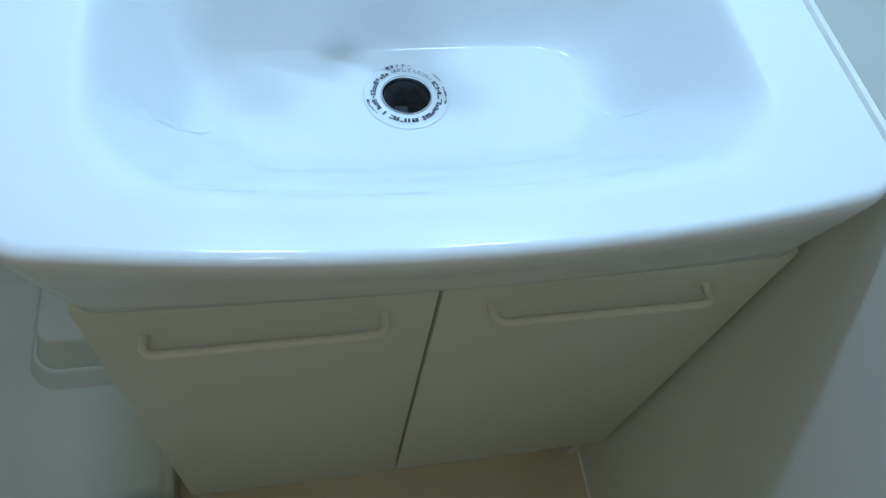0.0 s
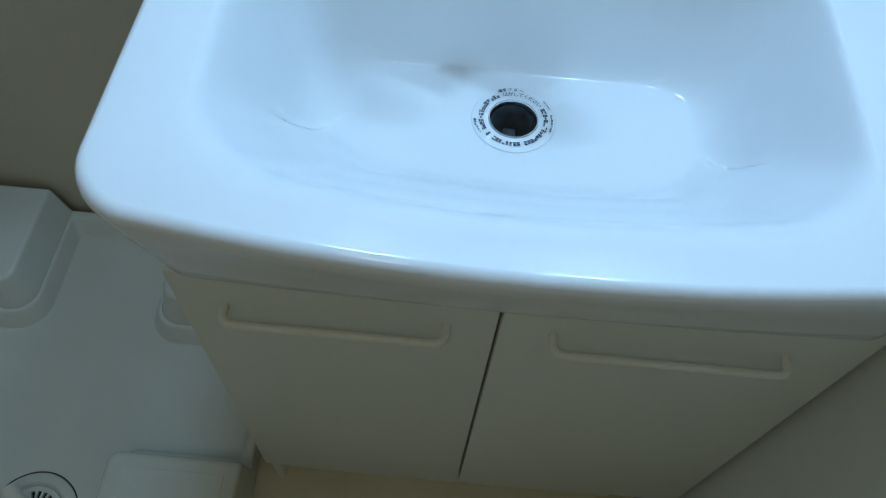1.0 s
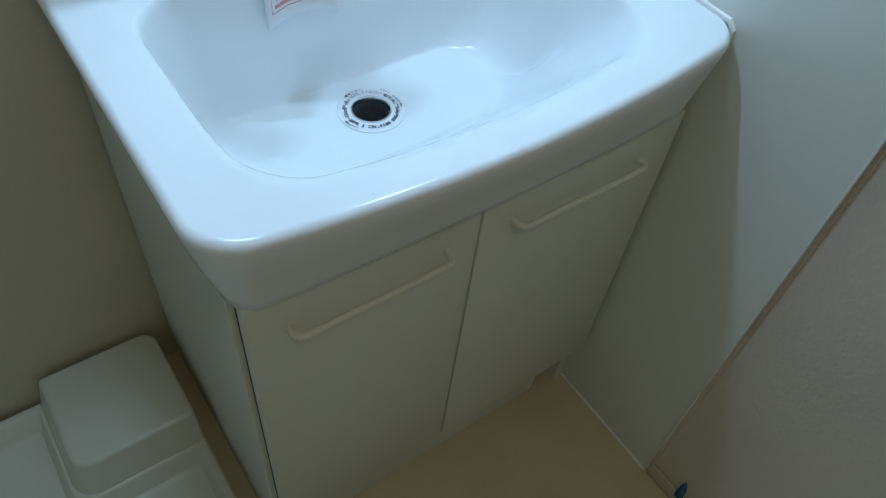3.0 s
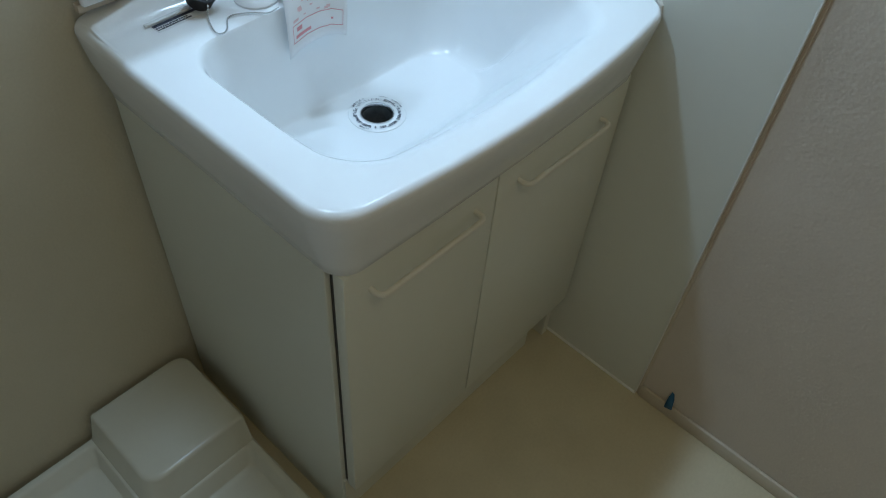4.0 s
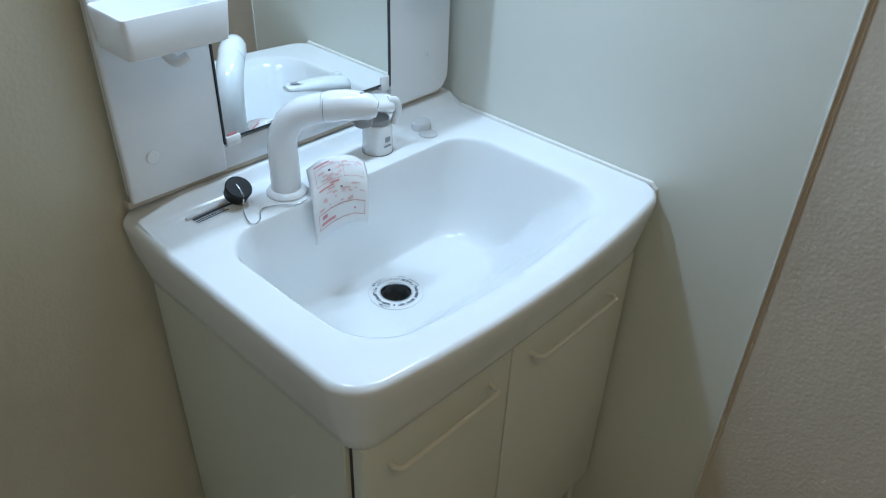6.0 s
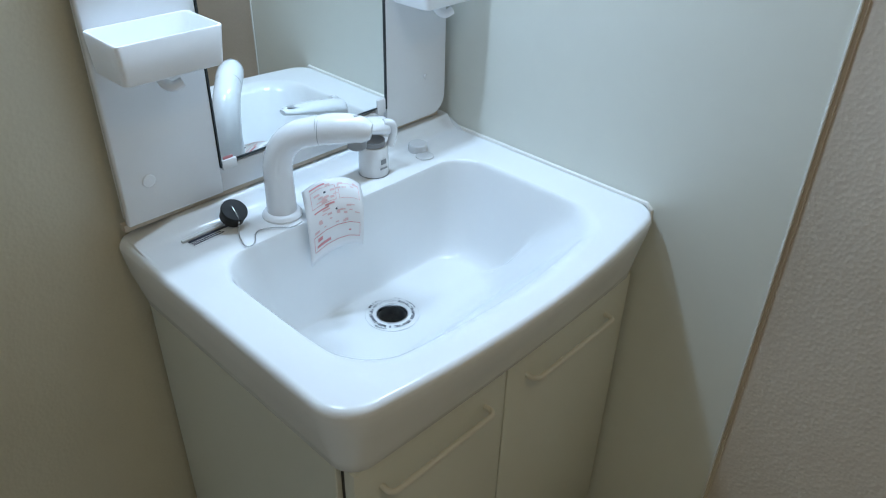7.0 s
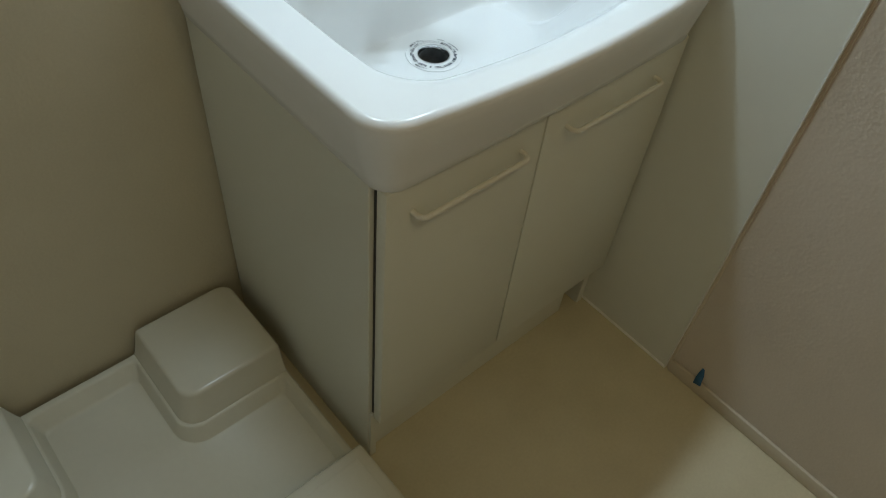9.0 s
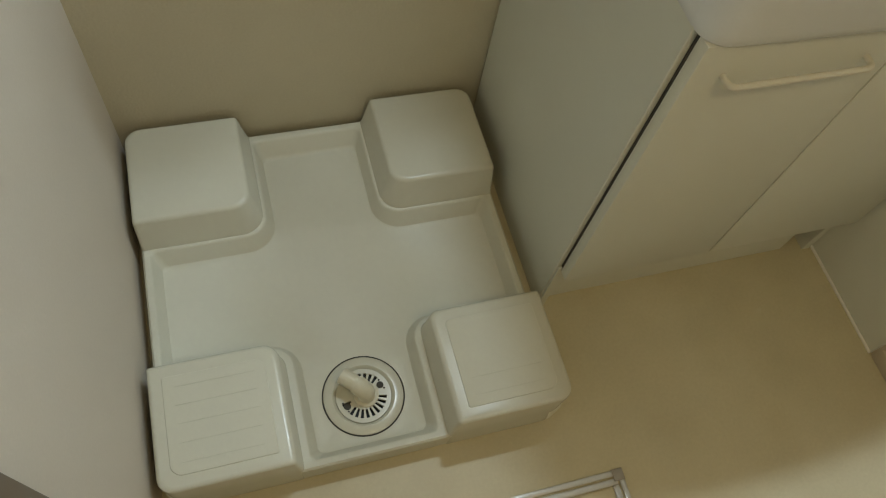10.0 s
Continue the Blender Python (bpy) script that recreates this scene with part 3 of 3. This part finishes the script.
ring_print("print", 118, 182, 0.0290, 0.0342, 7.0, 1.0, M_INK)
ring_print("print", 188, 350, 0.0292, 0.0340, 6.4, 0.85, M_INK)
ring_print("print", -8, 28, 0.0292, 0.0338, 6.4, 0.8, M_INK)
ring_print("print", 103, 115, 0.0356, 0.0394, 6.0, 1.0, M_INK)
ring_print("line", 24, 42, 0.0378, 0.0392, 1.4, 1.0, M_INK)
ring_print("print", 186, 215, 0.0362, 0.0388, 5.0, 0.9, M_INK)
ring_print("print", 340, 372, 0.0362, 0.0380, 5.0, 0.8, M_INK)
for text, a0, step, r, size in (("はがしてください", 106, -9.4, 0.0296, 0.0058), ("さまへ", 97, -9, 0.0358, 0.0048)):
    for k, ch in enumerate(text):
        a = radians(a0 + step * k)
        cu = bpy.data.curves.new("letter", "FONT")
        cu.body, cu.size, cu.align_x = ch, size, "CENTER"
        cu.materials.append(M_INK)
        ob = new("letter", cu)
        ob.matrix_world = Matrix.Translation((-0.300 + r * math.cos(a), -0.204 + r * math.sin(a), 0.5969)) @ pose(0, 0, 0, 0, 0, math.degrees(a) - 90)
        own(ob, stk)

# ---- leaflet hanging into the bowl ----
leaf = thing("leaflet", "curled white instruction leaflet with red pictures by the tap", "leaflet", at=(-0.365, -0.12, ZT))
P_TL, P_TR, P_BL, P_BR = Vector((-0.368, -0.098, 0.785)), Vector((-0.281, -0.120, 0.774)), Vector((-0.393, -0.143, 0.694)), Vector((-0.325, -0.174, 0.716))


def leaf_at(u, v, lift=0.0):
    """A point of the arched sheet; u runs across it, v down it."""
    p = (P_TL * (1 - u) + P_TR * u) * (1 - v) + (P_BL * (1 - u) + P_BR * u) * v
    arch = 1 - abs(2 * u - 1) ** 2.2
    return p + Vector((0.002, -0.002, 0.018)) * arch * (1 - 0.2 * v) + Vector((-0.35, -0.60, 0.72)) * (lift + 0.030 * math.sin(math.pi * v))


def leaf_patch(name, u0, u1, v0, v1, lift, mtl, label="", nu=8, nv=8):
    bm = loft([[tuple(leaf_at(u0 + (u1 - u0) * i / nu, v0 + (v1 - v0) * j / nv, lift)) for i in range(nu + 1)] for j in range(nv + 1)], None, closed=False)
    return bm if mtl is None else own(part(name, bm, mtl, None, label), leaf)


sheet = leaf_patch("sheet", 0, 1, 0, 1, 0, M_PAPER, "white curled paper sheet", 16, 16)
sol = sheet.modifiers.new("thickness", "SOLIDIFY")
sol.thickness, sol.offset = 0.0003, -1


def leaf_prints(name, rects, mtl, label):
    for u0, u1, v0, v1 in rects:
        bm = loft([[tuple(leaf_at(u0 + (u1 - u0) * i / 4, v0 + (v1 - v0) * j / 3, 0.0005)) for i in range(5)] for j in range(4)], None, closed=False)
        own(part(name, bm, mtl, None, label), sheet)


def frame_rects(u0, u1, v0, v1, w):
    return [(u0, u1, v0, v0 + w), (u0, u1, v1 - w, v1), (u0, u0 + w * 0.8, v0, v1), (u1 - w * 0.8, u1, v0, v1)]


random.seed(7)
rows = []
for k in range(46):
    u, v = random.uniform(0.08, 0.86), random.choice((0.12, 0.2, 0.3, 0.34, 0.5, 0.55, 0.6, 0.69)) + random.uniform(-0.02, 0.02)
    rows.append((u, u + random.uniform(0.03, 0.11), v, v + random.uniform(0.012, 0.04)))
leaf_prints("picture", rows, M_PINK, "pale red drawings")
leaf_prints("frame_line", frame_rects(0.08, 0.92, 0.73, 0.90, 0.008) + frame_rects(0.10, 0.50, 0.14, 0.40, 0.006) + frame_rects(0.55, 0.92, 0.14, 0.40, 0.006), M_RED, "thin red frames")
leaf_prints("heading", [(0.10, 0.34, 0.07, 0.10), (0.30, 0.46, 0.42, 0.445), (0.12, 0.36, 0.455, 0.475), (0.14, 0.22, 0.77, 0.81), (0.12, 0.36, 0.84, 0.87), (0.7, 0.74, 0.82, 0.84)], M_RED, "red headings")
leaf_prints("dot", [(0.30, 0.34, 0.22, 0.25), (0.47, 0.50, 0.52, 0.545)], M_INK, "dark dots")

# ---- washing machine pan ----
pan = thing("washer_pan", "ivory plastic washing machine pan with four raised feet", "washer pan", at=(-0.893, -0.308, 0))
PX0, PX1, PY0, PY1 = -1.187, -0.599, -0.603, -0.012
BX, BY = 0.178, 0.172
RIM, FLOOR_Z, FOOT = 0.052, 0.024, 0.112


def plus_ring(d, z, rc, ro):
    """The pan's cross-shaped hollow, drawn in by d; rc: radius at the feet, ro: in the arms' ends."""
    x0, x1, y0, y1 = PX0 + 0.010 + d, PX1 - 0.010 - d, PY0 + 0.010 + d, PY1 - 0.009 - d * 1.9
    a, b, c, e = PX0 + BX + 0.019 + d, PX1 - BX - 0.019 - d, PY0 + BY + 0.019 + d, PY1 - BY - 0.024 - d * 1.4
    P = [(a, y0, ro), (b, y0, ro), (b, c, rc), (x1, c, ro), (x1, e, ro), (b, e, rc), (b, y1, ro), (a, y1, ro), (a, e, rc), (x0, e, ro), (x0, c, ro), (a, c, rc)]
    out = []
    n = len(P)
    for i, (x, y, r) in enumerate(P):
        p, q0, q1 = Vector((x, y)), Vector(P[i - 1][:2]), Vector(P[(i + 1) % n][:2])
        d0, d1 = (q0 - p).normalized(), (q1 - p).normalized()
        c0 = p + (d0 + d1) * r
        s, t = p + d0 * r, p + d1 * r
        a0, a1 = math.atan2(s.y - c0.y, s.x - c0.x), math.atan2(t.y - c0.y, t.x - c0.x)
        da = (a1 - a0 + math.pi) % (2 * math.pi) - math.pi
        for k in range(8):
            an = a0 + da * k / 7
            out.append((c0.x + r * math.cos(an), c0.y + r * math.sin(an), z))
    return out


bm = bmesh.new()
rings = [plus_ring(0, RIM, 0.034, 0.010), plus_ring(0.002, RIM - 0.001, 0.036, 0.010), plus_ring(0.004, RIM - 0.004, 0.038, 0.010),
         plus_ring(0.012, FLOOR_Z + 0.005, 0.046, 0.012), plus_ring(0.014, FLOOR_Z + 0.0015, 0.048, 0.012), plus_ring(0.017, FLOOR_Z, 0.051, 0.012)]
loft(rings, bm)
bm.verts.ensure_lookup_table()
nr = len(rings[0])
top_loop, low_loop = list(bm.verts)[:nr], list(bm.verts)[-nr:]


def square_loop(i, z):
    return [bm.verts.new(p) for p in rounded(PX0 + i, PX1 - i, PY0 + i, PY1 - i, 0.018, z, 0, 4, 6)]


def ring_edges(vs):
    return [bm.edges.get((a, b)) or bm.edges.new((a, b)) for a, b in zip(vs, vs[1:] + vs[:1])]


s0, s1, s2 = square_loop(0.003, RIM), square_loop(0.0, RIM - 0.003), square_loop(0.001, 0.0005)
for a, b in ((s0, s1), (s1, s2)):
    for i in range(len(a)):
        j = (i + 1) % len(a)
        bm.faces.new((a[i], a[j], b[j], b[i]))
bmesh.ops.triangle_fill(bm, edges=ring_edges(top_loop) + ring_edges(s0), use_beauty=True)
PDX, PDY = -0.893, -0.506
hole = [bm.verts.new(p) for p in circle(PDX, PDY, FLOOR_Z, 0.0630, 48)]
bmesh.ops.triangle_fill(bm, edges=ring_edges(low_loop) + ring_edges(hole), use_beauty=True)
own(part("tray", bm, M_PAN_FLOOR, None, "shallow cross-shaped tray", angle=30), pan)


def build_foot(x0, x1, y0, y1, radii, ribs):
    mid_x, mid_y = (PX0 + PX1) / 2, (PY0 + PY1) / 2

    def rr(i, z, flare=0.0):
        """A ring of the block; its two sides towards the tray lean out by flare."""
        left, right = (0.0, flare) if x0 < mid_x - 0.1 else (flare, 0.0)
        front, rear = (0.0, flare * 0.9) if y0 < mid_y - 0.1 else (flare, 0.0)
        return rounded(max(PX0 - 0.0008, x0 + i) - left, min(PX1 + 0.0008, x1 - i) + right, max(PY0 - 0.0008, y0 + i) - front, min(PY1 + 0.0008, y1 - i) + rear,
                       [max(0.003, r - i * 0.3 + flare * 0.5 * (r > 0.01)) for r in radii], z, 0, 4, 7)
    lean = 0.009 if ribs else 0.016
    rings = [rr(-0.001, 0.0006, lean), rr(-0.001, RIM + 0.0006, lean), rr(-0.001, RIM + 0.004, lean * 0.85), rr(-0.001, FOOT - 0.006, 0.0012), rr(-0.0003, FOOT - 0.0028), rr(0.0022, FOOT - 0.0007), rr(0.006, FOOT)]
    foot = own(part("foot_block", loft(rings, None, False, True), M_PAN, None, "raised square foot block", angle=40), pan)
    if ribs:
        i = 0.024
        bm = bmesh.new()
        bm2 = loft([rr(i - 0.006, FOOT - 0.0005), rr(i - 0.005, FOOT + 0.0012), rr(i, FOOT + 0.0014)], None, False, True)
        own(part("raised_pad", bm2, M_PAN_TOP, None, "slightly raised pad"), foot)
        for k in range(ribs):
            y = y0 + 0.035 + (y1 - y0 - 0.07) * k / 4
            rib = box(x0 + 0.034, x1 - 0.034, y - 0.0006, y + 0.0006, FOOT + 0.0012, FOOT + 0.0021)
            own(part("rib", rib, M_PAN_TOP, smooth=False), foot)
    return foot


build_foot(PX0 + 0.001, PX0 + BX, PY1 - BY - 0.006, PY1 - 0.001, (0.026, 0.006, 0.028, 0.004), False)
build_foot(PX1 - BX, PX1 - 0.001, PY1 - BY - 0.006, PY1 - 0.001, (0.004, 0.028, 0.006, 0.026), False)
build_foot(PX1 - BX, PX1 - 0.001, PY0 + 0.001, PY0 + BY + 0.004, (0.014, 0.006, 0.022, 0.004), 2)
build_foot(PX0 + 0.001, PX0 + BX, PY0 + 0.001, PY0 + BY + 0.004, (0.004, 0.022, 0.006, 0.022), 5)

trap = thing("floor_drain", "ivory round floor drain with slotted cover and elbow", "floor drain", at=(PDX, PDY, FLOOR_Z))
own(part("flange", turned(PDX, PDY, [(0.0612, FLOOR_Z - 0.004), (0.0612, FLOOR_Z + 0.001), (0.058, FLOOR_Z + 0.003), (0.048, FLOOR_Z + 0.003), (0.0445, FLOOR_Z + 0.0005), (0.042, FLOOR_Z - 0.004)], 56, caps=(False, False)), M_PAN, None, "round ivory flange"), trap)
own(part("seam_ring", turned(PDX, PDY, [(0.0636, FLOOR_Z + 0.0004), (0.0630, FLOOR_Z + 0.0007), (0.0616, FLOOR_Z + 0.0004)], 56, caps=(False, False)), M_DARK, None, "dark seam"), trap)
# disc just under the cover, coloured as the shaded depth of the well
own(part("well", turned(PDX, PDY, [(0.043, FLOOR_Z - 0.006), (0.001, FLOOR_Z - 0.0065)], 40, caps=(False, False)), M_DEPTH_SHADE, None, "dark disc for the shade down in the well"), trap)
bm = bmesh.new()


def sector(bm, r0, r1, a0, a1, z0, z1, n=3):
    low = [(r, a0 + (a1 - a0) * k / n) for r in (r0,) for k in range(n + 1)] + [(r1, a1 - (a1 - a0) * k / n) for k in range(n + 1)]
    loft([[(PDX + r * math.cos(radians(a)), PDY + r * math.sin(radians(a)), z) for r, a in low] for z in (z0, z1)], bm, True, True)


zc0, zc1 = FLOOR_Z - 0.004, FLOOR_Z + 0.0005
loft([circle(PDX, PDY, z, r, 48) for r, z in ((0.0355, zc0), (0.0425, zc0), (0.0425, zc1), (0.0355, zc1), (0.0355, zc0))], bm)
own(part("cover_ring", bm, M_PAN, None, "ivory ring of the slotted cover"), trap)
own(part("cover", turned(PDX, PDY, [(0.0215, zc0), (0.0215, zc1), (0.001, zc1)], 48), M_PAN, None, "slotted ivory cover"), trap)
for k in range(24):
    a = k * 15 + 4
    wide = 96 < a < 184 or a < 34 or a > 340 or 195 < a < 212
    own(part("grate_bar", (lambda b: (sector(b, 0.0214, 0.0356, a, a + (15.2 if wide else 6.6), zc0, zc1), b)[1])(bmesh.new()), M_PAN, smooth=False), trap)
# the cover's round holes are flat discs coloured as dark as their shaded insides
for a, r, q in ((8, 0.0335, 0.0016), (34, 0.0335, 0.0016), (190, 0.0335, 0.0016), (216, 0.0335, 0.0016)):
    own(part("small_hole", turned(PDX + r * math.cos(radians(a)), PDY + r * math.sin(radians(a)), [(q, zc1 + 0.0004), (0.0004, zc1 + 0.0005)], 12, caps=(False, True)), M_DARK, None, "small dark hole"), trap)
ex, ey = -0.66, 0.75
elbow = [(PDX + 0.004, PDY, FLOOR_Z), (PDX + 0.003, PDY, FLOOR_Z + 0.012), (PDX, PDY + 0.002, FLOOR_Z + 0.022), (PDX + ex * 0.010, PDY + ey * 0.010, FLOOR_Z + 0.029), (PDX + ex * 0.024, PDY + ey * 0.022, FLOOR_Z + 0.031), (PDX + ex * 0.043, PDY + ey * 0.038, FLOOR_Z + 0.031)]
pts = spline(elbow, 5)
own(part("elbow", tube(pts, [0.0145] * (len(pts) - 8) + [0.0125] * 8, 20), M_PIPE, None, "cream plastic hose elbow"), trap)
own(part("elbow_ring", turned(PDX + 0.004, PDY, [(0.0195, FLOOR_Z + 0.0006), (0.0195, FLOOR_Z + 0.004), (0.017, FLOOR_Z + 0.005)], 28), M_PIPE), trap)
for a in (21, 203):
    own(part("screw_hole", turned(PDX + 0.0300 * math.cos(radians(a)), PDY + 0.0300 * math.sin(radians(a)), [(0.0056, zc1 + 0.0004), (0.001, zc1 + 0.0005)], 16, caps=(False, True)), M_DARK, None, "dark round hole"), trap)

# ---- floor hatch ----
hatch = thing("floor_hatch", "floor access hatch with aluminium frame and vinyl lid", "floor hatch", at=(-0.76, -0.94, 0))
HX0, HX1, HY0, HY1 = -0.986, -0.527, -1.162, -0.703
own(part("lid", box(HX0 + 0.024, HX1 - 0.024, HY0 + 0.024, HY1 - 0.024, 0.0002, 0.0022, 0.0008, 1), M_FLOOR, None, "beige vinyl lid"), hatch)
for x0, x1, y0, y1 in ((HX0, HX1, HY1 - 0.009, HY1), (HX0, HX1, HY0, HY0 + 0.009), (HX0, HX0 + 0.009, HY0 + 0.009, HY1 - 0.009), (HX1 - 0.009, HX1, HY0 + 0.009, HY1 - 0.009),
                       (HX0 + 0.012, HX1 - 0.012, HY1 - 0.022, HY1 - 0.012), (HX0 + 0.012, HX1 - 0.012, HY0 + 0.012, HY0 + 0.022),
                       (HX0 + 0.012, HX0 + 0.022, HY0 + 0.022, HY1 - 0.022), (HX1 - 0.022, HX1 - 0.012, HY0 + 0.022, HY1 - 0.022)):
    own(part("frame_rail", box(x0, x1, y0, y1, 0.0, 0.0035, 0.001, 2), M_ALU, None, "aluminium frame rail"), hatch)
for x, y in ((HX1, HY1), (HX1, HY0 + 0.016), (HX0 + 0.016, HY1), (HX0 + 0.016, HY0 + 0.016)):
    own(part("corner_cap", box(x - 0.017, x + 0.001, y - 0.017, y + 0.001, 0.0, 0.0046, 0.001, 2), M_CORNER, None, "grey corner cap"), hatch)

# ---- scrap of masking tape above the baseboard ----
bm = loft([[(-0.0012, -0.684, 0.068), (-0.0012, -0.689, 0.065)], [(-0.0035, -0.682, 0.050), (-0.0018, -0.694, 0.050)], [(-0.0084, -0.683, 0.036), (-0.0085, -0.698, 0.035)], [(-0.0105, -0.684, 0.026), (-0.0085, -0.699, 0.028)]], None, closed=False)
tp = tagged(part("masking_tape", bm, M_TAPE), "torn scrap of blue masking tape above the baseboard", "tape")
sol = tp.modifiers.new("thickness", "SOLIDIFY")
sol.thickness = 0.0004
